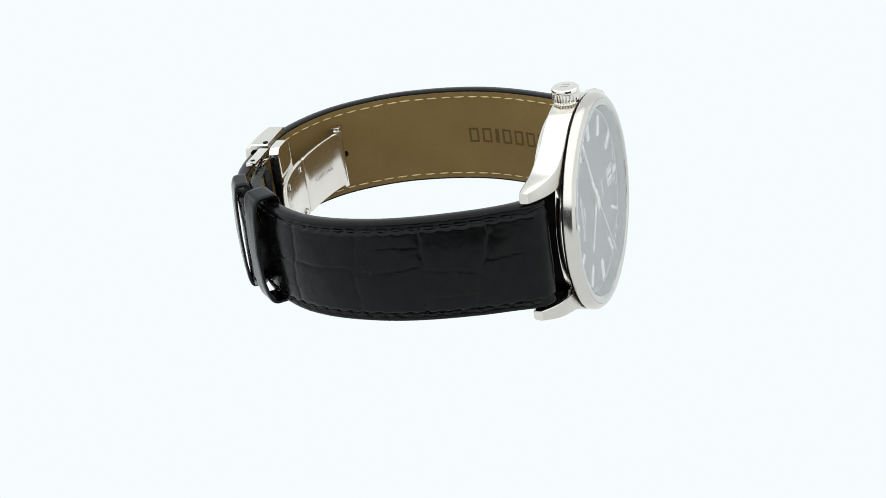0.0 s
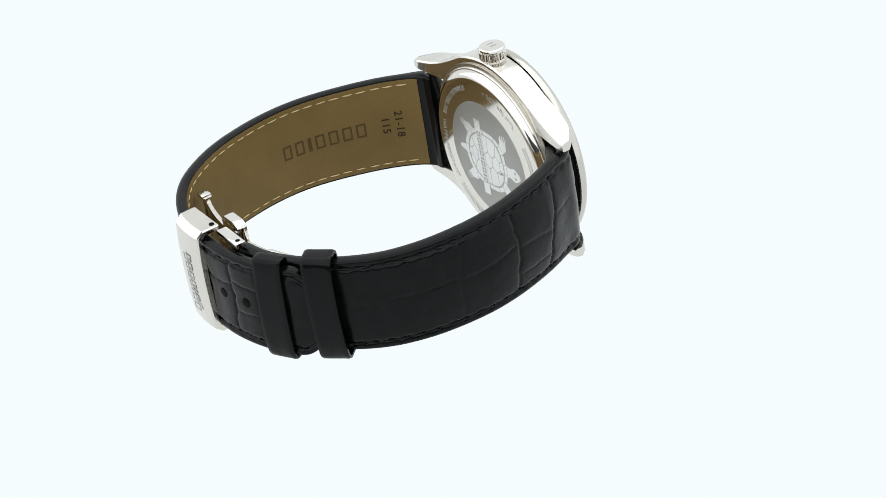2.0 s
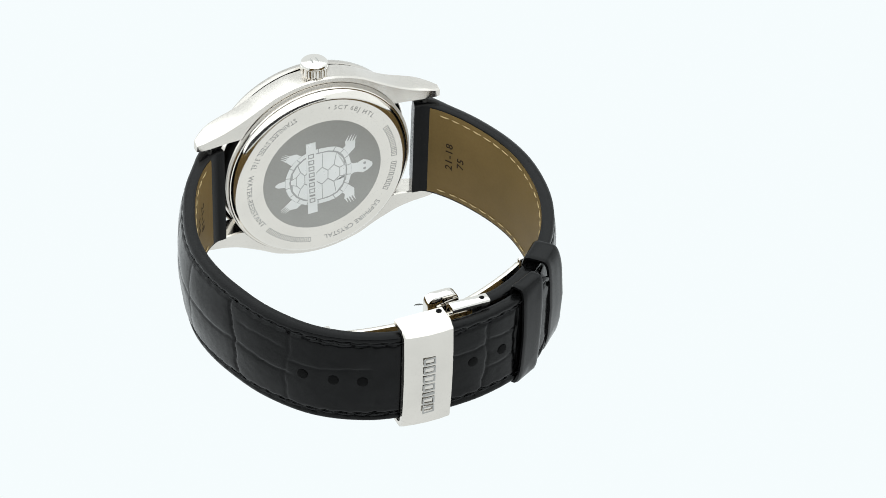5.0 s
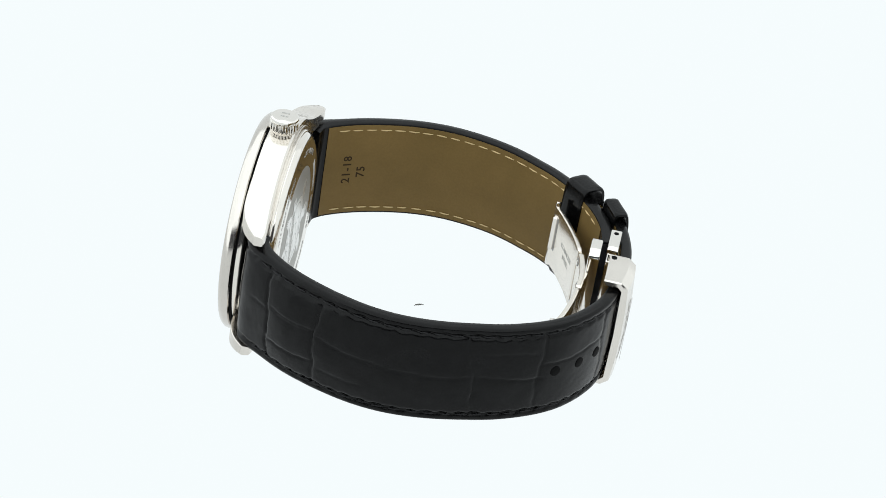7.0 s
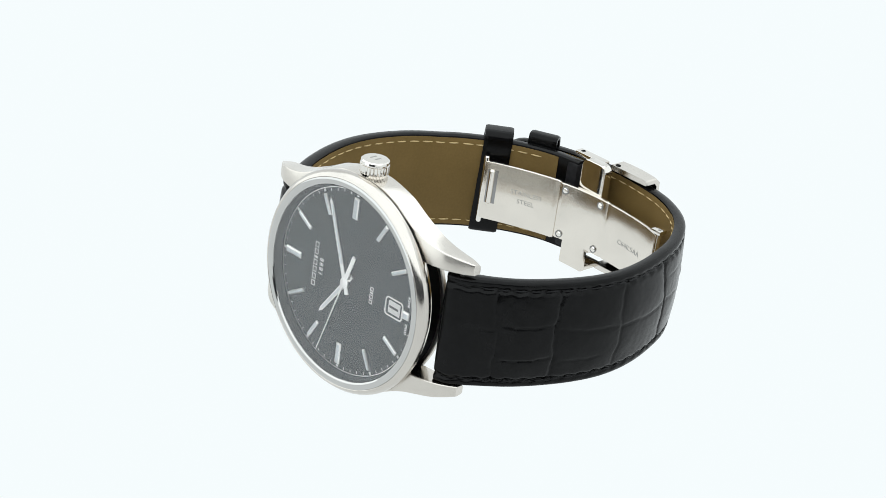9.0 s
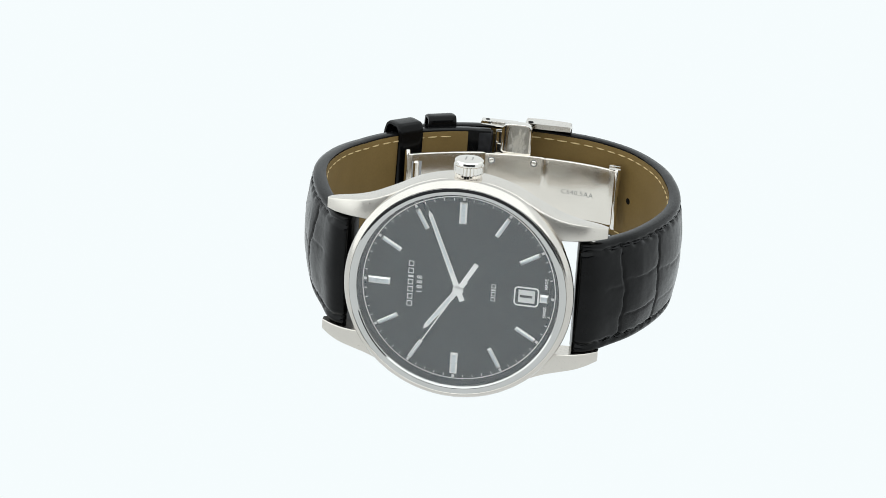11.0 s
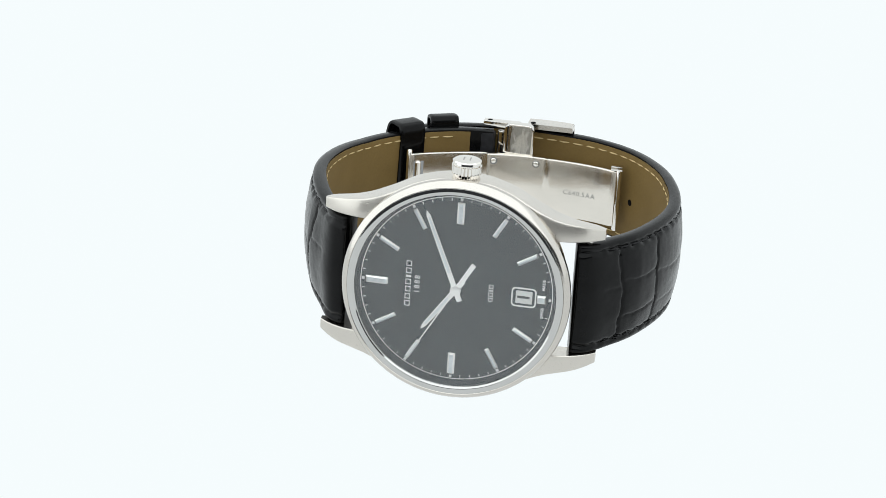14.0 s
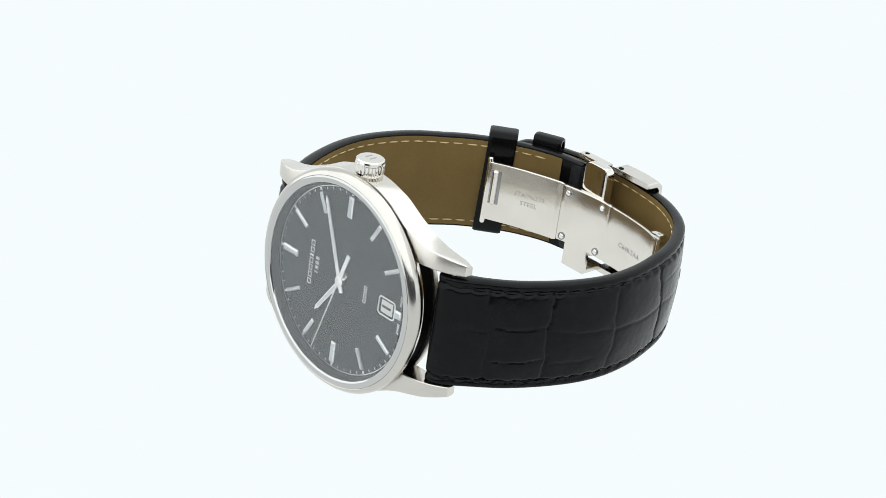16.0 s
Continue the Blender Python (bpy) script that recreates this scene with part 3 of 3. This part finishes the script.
def strap_piece(name, path, side, thin, seed, label, lining_to, creases):
    total = path.total
    bm = bmesh.new()
    rings = []
    n = int(total / 0.28)
    ny = 80
    for i in range(n + 1):
        s = total * i / n
        h, t = half_width(s, total), thickness(s, thin)
        left = total - s
        if left < 6 and name == "long_strap":
            h *= math.sqrt(max(0.02, 1 - ((6 - left) / 6.2) ** 2))
        lo = -t / 2 + 0.08
        ring = []
        for k in range(ny + 1):
            u = -1 + 2 * k / ny
            y = h * math.copysign(abs(u) ** 0.9, u)
            edge = 1 - abs(y) / h
            roll = min(1.0, edge / 0.05)
            bulge = padding(s) * (1 - (y / h) ** 2)
            pinch = -(0.40 + 0.22 * noise.noise(Vector((s * 1.1, seed, y * 0.2)))) * math.exp(-((h - abs(y) - 1.5 - 0.12 * math.sin(s * 2.3)) / 0.4) ** 2)
            top = t / 2 - 0.5 * (1 - math.sqrt(max(0.0, 1 - (1 - roll) ** 2))) + bulge + pinch
            if edge > 0.12:
                top += grain(s, y, creases) + 0.07 * noise.noise(Vector((s * 0.22 + seed, y * 0.25, 0))) + 0.02 * noise.noise(Vector((s * 0.9, y * 0.9, seed)))
            if s < 0.6:
                top -= 0.5 * (1 - s / 0.6) ** 2
            ring.append(path.place(s, y, top, side))
        ring += [path.place(s, h, lo + 0.35, side), path.place(s, h - 0.15, lo, side), path.place(s, 0, lo, side), path.place(s, -h + 0.15, lo, side), path.place(s, -h, lo + 0.35, side)]
        rings.append(ring)
    add_loft(bm, rings)
    strap = part(name, fix(bm), LEATHER, watch, label, angle=50)
    # lining
    bm = bmesh.new()
    rings = []
    for i in range(n + 1):
        s = 4.2 + (lining_to - 4.2) * i / n
        h, t = half_width(s, total) - 0.45, thickness(s, thin)
        left = total - s
        if left < 6 and name == "long_strap":
            h *= math.sqrt(max(0.02, 1 - ((6 - left) / 6.2) ** 2))
        a, b = -t / 2 + 0.3, -t / 2 - 0.04
        rings.append([path.place(s, y, q, side) for y, q in ((-h, a), (-h, b + 0.06), (-h + 0.15, b), (h - 0.15, b), (h, b + 0.06), (h, a))])
    add_loft(bm, rings)
    part("lining", fix(bm), TAN, strap, "tan leather lining", angle=50)

    def row(y_in, s0, s1, mat, out, label):
        s = s0
        rnd = random.Random(seed + int(out) + int(y_in * 10))
        while s < s1 - 2:
            ln = 2.0 + rnd.uniform(-0.15, 0.15)
            pts = []
            for j in range(5):
                q = s + ln * j / 4
                t = thickness(q, thin)
                h = half_width(q, total) - 1.45
                y = math.copysign(h, y_in) + rnd.uniform(-0.03, 0.03)
                lift = 0.06 * math.sin(math.pi * j / 4) + 0.03
                bul = padding(q) * (1 - (y / (h + 1.45)) ** 2)
                base = t / 2 + bul - 0.18 if out else -t / 2 - 0.04
                w = (0.14 if out else 0.135) * math.sqrt(max(0.15, 1 - ((j - 2) / 2.1) ** 2))
                nn = base + (lift if out else -lift)
                pts.append([path.place(q, y + w * math.cos(radians(60 * k)), nn + 0.8 * w * math.sin(radians(60 * k)), side) for k in range(6)])
            bm = bmesh.new()
            add_loft(bm, pts)
            part("stitch", fix(bm), mat, strap, label)
            s += 2.75 + rnd.uniform(-0.12, 0.12)

    for y in (-1, 1):
        row(y, 6.5, lining_to - 2, THREAD_TAN, False, "pale tan stitching")
        row(y, 5.5, total - 3, THREAD_BLACK, True, "black stitching")
    return strap


long_strap = strap_piece("long_strap", LONG, 1, 2.1, 5, "long black crocodile-grain strap end with punched holes", LONG.total - 1.2, LONG_CREASES)
short_strap = strap_piece("short_strap", SHORT, -1, 2.3, 9, "short black crocodile-grain strap end", SHORT.total - 4.5, SHORT_CREASES)
part("strap_end", box(-6.5, -3.8, -8.6, 8.6, -64.0, -61.4, 0.4), EDGE, short_strap, "black folded strap end")

# size stamps on the lining
def stamp(path, side, thin, bm, s, y, turn, strap, name="size_stamp", ink=None):
    moved(bm, pose(0, 0, 0, 0, 0, turn))
    t = lambda q: -thickness(q, thin) / 2 - 0.055
    bend(bm, lambda a, b, c: path.place(s + a, y + b, t(s + a) - c, side))
    return part(name, bm, ink or STAMP, strap, "dark stamped lettering", smooth=False)


SHORT_FLIP = Matrix.Scale(-1, 4, (1, 0, 0))
stamp(SHORT, -1, 2.3, lettering("21-18", 2.3, 0.03, 1.12, heavy=0.03), 9.0, 0.0, 90, short_strap)
stamp(SHORT, -1, 2.3, lettering("75", 2.3, 0.03, 1.12, heavy=0.03), 11.8, -0.6, 90, short_strap)
stamp(LONG, 1, 2.1, moved(lettering("21-18", 2.3, 0.03, 1.12, heavy=0.03), SHORT_FLIP), 9.2, 0.0, 90, long_strap)
stamp(LONG, 1, 2.1, moved(lettering("115", 2.3, 0.03, 1.12, heavy=0.03), SHORT_FLIP), 12.0, 0.0, 90, long_strap)
tagged(stamp(LONG, 1, 2.1, bars(7, 3.0, 2.0, 0.85, 0.03, (4,)), 25.0, 0.0, 0, long_strap, "lining_mark", PALE_STAMP), kind="stuff")

# punched holes: near-black discs whose colour stands for the shade inside
for s in (60.0, 65.1, 69.8, 88.9, 94.9):
    c, way, normal = LONG.at(s, 1)
    bm = revolve([(0.95, -0.6), (0.95, 0.0), (0.9, 0.02), (0.01, 0.02)], 24)
    lift = padding(s) + 0.08
    rot = Matrix((way, (0, 1, 0), normal)).transposed().to_4x4()
    moved(bm, Matrix.Translation(c + normal * (thickness(s, 2.1) / 2 + lift)) @ rot)
    part("punched_hole", fix(bm), GAP_SHADE, long_strap)

# the hole as it shows through the lining, again a disc coloured as shade
s = LONG.near(25.0, -58.3)
c, way, normal = LONG.at(s, 1)
bm = revolve([(0.62, -0.3), (0.62, 0.0), (0.56, 0.02), (0.01, 0.02)], 24)
rot = Matrix((way, (0, -1, 0), -normal)).transposed().to_4x4()
moved(bm, Matrix.Translation(c + Vector((0, -0.6, 0)) - normal * (thickness(s, 2.1) / 2 + 0.05)) @ rot)
part("punched_hole", fix(bm), GAP_SHADE, long_strap)


# keepers
def keeper(path, side, s, length, n0, n1, half, bow, open_up, seed, label):
    """A thin straight leather loop whose outer panel bows off the strap; open_up widens its case-side mouth."""
    c, way, normal = path.at(s, side)
    wall = 0.55
    bm = bmesh.new()
    outer, inner = [], []

    def ring(q, grow, e):
        pts = []
        w, top, low = half + grow - e, n1 + grow - e, n0 - grow + e
        for k in range(72):
            a = 2 * math.pi * k / 72
            cy, cn = math.cos(a), math.sin(a)
            y = math.copysign(abs(cy) ** 0.26, cy) * w
            n = (low + top) / 2 + math.copysign(abs(cn) ** 0.38, cn) * (top - low) / 2
            if cn > 0:
                share = 1 - (y / w) ** 2
                n += (bow * share + open_up * (0.5 - q / length) * share) * (1 + 0.25 * y / -w)
                n += 0.09 * noise.noise(Vector((q * 0.5, y * 0.4, seed)))
                if grow:
                    for y0 in (-4.2, 3.1):
                        n -= 0.16 * math.exp(-((y - y0 - 0.1 * math.sin(q * 1.5)) / 0.22) ** 2)
            skew = 0.03 * y * (1 if seed == 1 else 0.4)
            g = c + way * (q + skew) + normal * n
            pts.append((g.x, y + 0.05, g.z))
        return pts

    for j in range(13):
        q = length * (j / 12 - 0.5)
        e = {0: 0.14, 12: 0.14}.get(j, 0.0)
        outer.append(ring(q, wall, e))
        inner.append(ring(q, 0.0, 0.0))
    add_loft(bm, outer + inner[::-1] + [outer[0]], caps=False)
    bmesh.ops.remove_doubles(bm, verts=bm.verts[:], dist=1e-5)
    return part("keeper", fix(bm), KEEPER, watch, label, angle=50)


keeper(SHORT, -1, SHORT.near(-19.8, -55.7), 5.4, -1.25, 2.95, 9.95, 0.7, 0.5, 1, "black leather sliding keeper loop")
keeper(LONG, 1, LONG.near(-14.2, -63.0), 5.6, -1.15, 1.05, 9.85, 0.4, 0.2, 2, "black leather fixed keeper loop")

# ---- clasp ----
def build_cover():
    """The folded steel cover round the strap: a slightly arched face, chamfers and two side plates."""
    rings = []
    for x, e in ((2.1, 0.25), (2.3, 0.0), (4.4, 0.0), (6.6, 0.0), (8.8, 0.0), (10.8, 0.0), (11.0, 0.25)):
        zb = -68.9 + 0.02 * (x - 6.5) ** 2 + (x - 6.5) * 0.05
        e2 = e
        o = [(10.7 - e2, -63.8), (10.7 - e2, zb + 1.6), (9.6 - e2, zb + 0.25 + e2), (5, zb - 0.1 + e2), (0, zb - 0.2 + e2), (-5, zb - 0.1 + e2), (-9.6 + e2, zb + 0.25 + e2), (-10.7 + e2, zb + 1.6), (-10.7 + e2, -63.8),
             (-9.7, -63.8), (-9.7, zb + 1.9), (-9.0, zb + 1.2), (0, zb + 1.0), (9.0, zb + 1.2), (9.7, zb + 1.9), (9.7, -63.8)]
        rings.append([(x, y, z) for y, z in o])
    bm = bmesh.new()
    add_loft(bm, rings)
    return fix(bm)


cover = part("clasp_cover", build_cover(), FLANK, watch, "bright steel clasp cover folded round the strap", angle=25)
part("cover_mark", moved(bars(7, 2.2, 1.45, 0.45, 0.06, (4,)), pose(6.7, -1.0, -69.13, 0, 180, 90)), GREY_STEEL, cover, smooth=False)
bm = bmesh.new()
for x in (3.2,):
    merge(bm, revolve([(0.5, 10.6), (0.5, 10.78), (0.3, 10.74), (0.02, 10.7)], 20, "y", (x, 0, -64.6)))
part("pin_hole", fix(bm), GAP_SHADE, cover)

BLADE = Path(((-18.4, -52.2), (-14.0, -54.6), (-8.0, -57.2), (-3.0, -58.7), (2.0, -59.4), (6.5, -59.4), (12.0, -58.9), (17.0, -57.9), (20.8, -56.6)))


def blade(s0, s1, h, thick, lift, n=24):
    rings = []
    for i in range(n + 1):
        s = s0 + (s1 - s0) * i / n
        e = 0.12 if i in (0, n) else 0
        rings.append([BLADE.place(s, y, q + lift, -1) for y, q in rounded(-h + e, h - e, -thick / 2 + e, thick / 2 - e, 0.22, 2)])
    bm = bmesh.new()
    add_loft(bm, rings)
    return fix(bm)


sA, sB = BLADE.near(-4.4, -58.3), BLADE.near(6.9, -59.4)
frame_plate = part("clasp_blade", blade(0.0, sA, 5.9, 0.9, 0.0), PRESSED, watch, "polished folding clasp blade stamped with lettering", angle=40)
hinge_plate = part("hinge_plate", blade(sA - 0.1, sB, 5.6, 1.1, 0.25), PRESSED, watch, "steel clasp centre plate with rivets", angle=40)
end_plate = part("end_blade", blade(sB - 0.1, BLADE.total, 5.6, 0.9, 0.1), PRESSED, watch, "curved steel clasp end blade", angle=40)
for s_x, y in ((-3.2, 4.3), (5.0, 4.3), (-3.2, -4.6), (5.0, -4.6)):
    s = BLADE.near(s_x, -59)
    c, way, normal = BLADE.at(s, -1)
    bm = revolve([(0.55, -0.3), (0.55, 0.12), (0.4, 0.25), (0.02, 0.28)], 20)
    rot = Matrix((way, (0, 1, 0), -normal)).transposed().to_4x4()
    moved(bm, Matrix.Translation(Vector((c.x, y, c.z)) - normal * 0.3) @ rot)
    part("rivet", fix(bm), POLISHED, hinge_plate)
    bm = revolve([(0.55, -0.2), (0.72, -0.2), (0.72, 0.16), (0.55, 0.16)], 20, closed=True)
    moved(bm, Matrix.Translation(Vector((c.x, y, c.z)) - normal * 0.3) @ rot)
    part("rivet_seat", fix(bm), DARK_STEEL, hinge_plate)


def blade_text(bm, s, y, parent, lift=0.0):
    bend(bm, lambda a, b, c: BLADE.place(s + a, y + b, -0.47 + lift - c, -1))
    return part("stamped_lettering", bm, GREY_STEEL, parent, smooth=False)


blade_text(lettering("STAINLESS", 1.25, 0.03, 1.1), BLADE.near(-10.5, -56.2), 1.0, frame_plate)
blade_text(lettering("STEEL", 1.25, 0.03, 1.1), BLADE.near(-10.5, -56.2), -0.7, frame_plate)
blade_text(lettering("C640.5AA", 1.4, 0.03, 1.1), BLADE.near(13.8, -58.7), -0.5, end_plate, 0.1)
# slot and bars at the blade's ends
bm = bmesh.new()
sl = BLADE.near(-16.9, -53.1)
rings = [[BLADE.place(sl + a, y, q, -1) for a, q in ((-1.0, -0.40), (1.0, -0.40), (1.0, -0.48), (-1.0, -0.48))] for y in (-2.4, 4.4)]
add_loft(bm, rings)
part("slot", fix(bm), DARK_STEEL, frame_plate, smooth=False)
part("slot_bar", revolve([(0.3, -2.5), (0.6, -2.2), (0.6, 4.2), (0.3, 4.5)], 20, "y", BLADE.place(sl - 0.15, 0, -0.5, -1)), MIRROR, frame_plate)
part("bar_pin", revolve([(0.35, -6.9), (0.55, -6.6), (0.55, 6.4), (0.35, 6.7)], 20, "y", (-18.5, 0, -52.4)), POLISHED, frame_plate)
part("bar_pin", revolve([(0.35, -6.4), (0.55, -6.2), (0.55, 6.2), (0.35, 6.5)], 20, "y", (21.2, 0, -56.9)), POLISHED, end_plate)
bm = box(19.6, 21.9, 5.7, 6.5, -58.2, -56.2, 0.25)
part("end_lug", bm, POLISHED, end_plate)
# latch housing, button and arm
latch_outline = [(x, y) for x, y in rounded(-1.6, 4.3, -7.0, 11.0, 1.6, 6)]
housing = part("latch_pusher", moved(prism(latch_outline, -1.0, 1.0, 0.3), pose(-0.2, 0, -61.1)), POLISHED, watch, "mirror-polished clasp pusher plate")
part("latch_base", box(-3.4, 2.0, -7.5, 8.4, -64.4, -63.1, 0.4), POLISHED, housing)
arm_bm = box(-6.3, 0.8, 9.1, 10.2, -65.0, -63.0, 0.25)
part("latch_arm", arm_bm, POLISHED, housing)
part("arm_hole", revolve([(0.45, 9.9), (0.45, 10.23), (0.02, 10.22)], 20, "y", (-5.1, 0, -64.0)), GAP_SHADE, housing)
part("side_wing", box(-3.0, 2.6, -10.8, -5.2, -60.4, -59.3, 0.25), PRESSED, housing)
part("lower_plate", box(-3.0, 2.6, -10.8, -9.8, -64.8, -60.2, 0.3), PRESSED, housing)

# everything but dial, bezel and crown sits a little off the dial's centre line
for ob in (case_back, medallion, long_strap, short_strap, frame_plate, hinge_plate, end_plate, cover):
    ob.matrix_basis = LEAN @ Matrix.Translation((0, -0.0004, 0.0002 if ob in (case_back, medallion) else 0))

# ---- what moves ----
TURN = ((0.0, 72.5), (0.5, 82.89), (1.0, 96.68), (1.5, 109.58), (2.0, 123.47), (2.5, 136.43), (3.0, 150.45), (3.5, 163.57), (4.0, 177.81), (4.6, 194.1),
        (5.4, 215.7), (6.0, 231.9), (6.5, 245.33), (7.0, 259.34), (7.5, 272.71), (8.0, 286.85), (8.5, 300.2), (9.0, 313.5), (9.5, 324.6), (10.0, 334.2), (10.5, 342.9), (11.0, 349.7),
        (11.5, 355.31), (12.0, 359.87), (12.5, 361.92), (13.0, 359.21), (13.5, 354.91), (14.0, 348.9), (14.5, 341.98), (15.0, 333.1), (15.5, 323.45), (16.0, 311.57))


def motions():
    walk(watch, [(t, pose(0, 0, 0, 0, 0, a)) for t, a in TURN])
    # the film turns back at 12.47 s, and the second pointer with it
    ticks = [(0.0, 40)]
    for k in range(1, 13):
        ticks.append((k + 0.1, 40 + k))
    rows = []
    seq = [(t, v) for t, v in ticks]
    back = [(2 * 12.47 - t, v - 1) for t, v in reversed(ticks) if t > 8.9]
    value = 40
    rows.append((0.0, 40))
    for t, v in seq[1:] + back:
        rows.append((t - 0.04, value))
        rows.append((t + 0.04, v))
        value = v
    rows.append((16.0, value))
    walk(second_pointer, [(t, FACE @ turned(6 * v)) for t, v in rows])


motions()
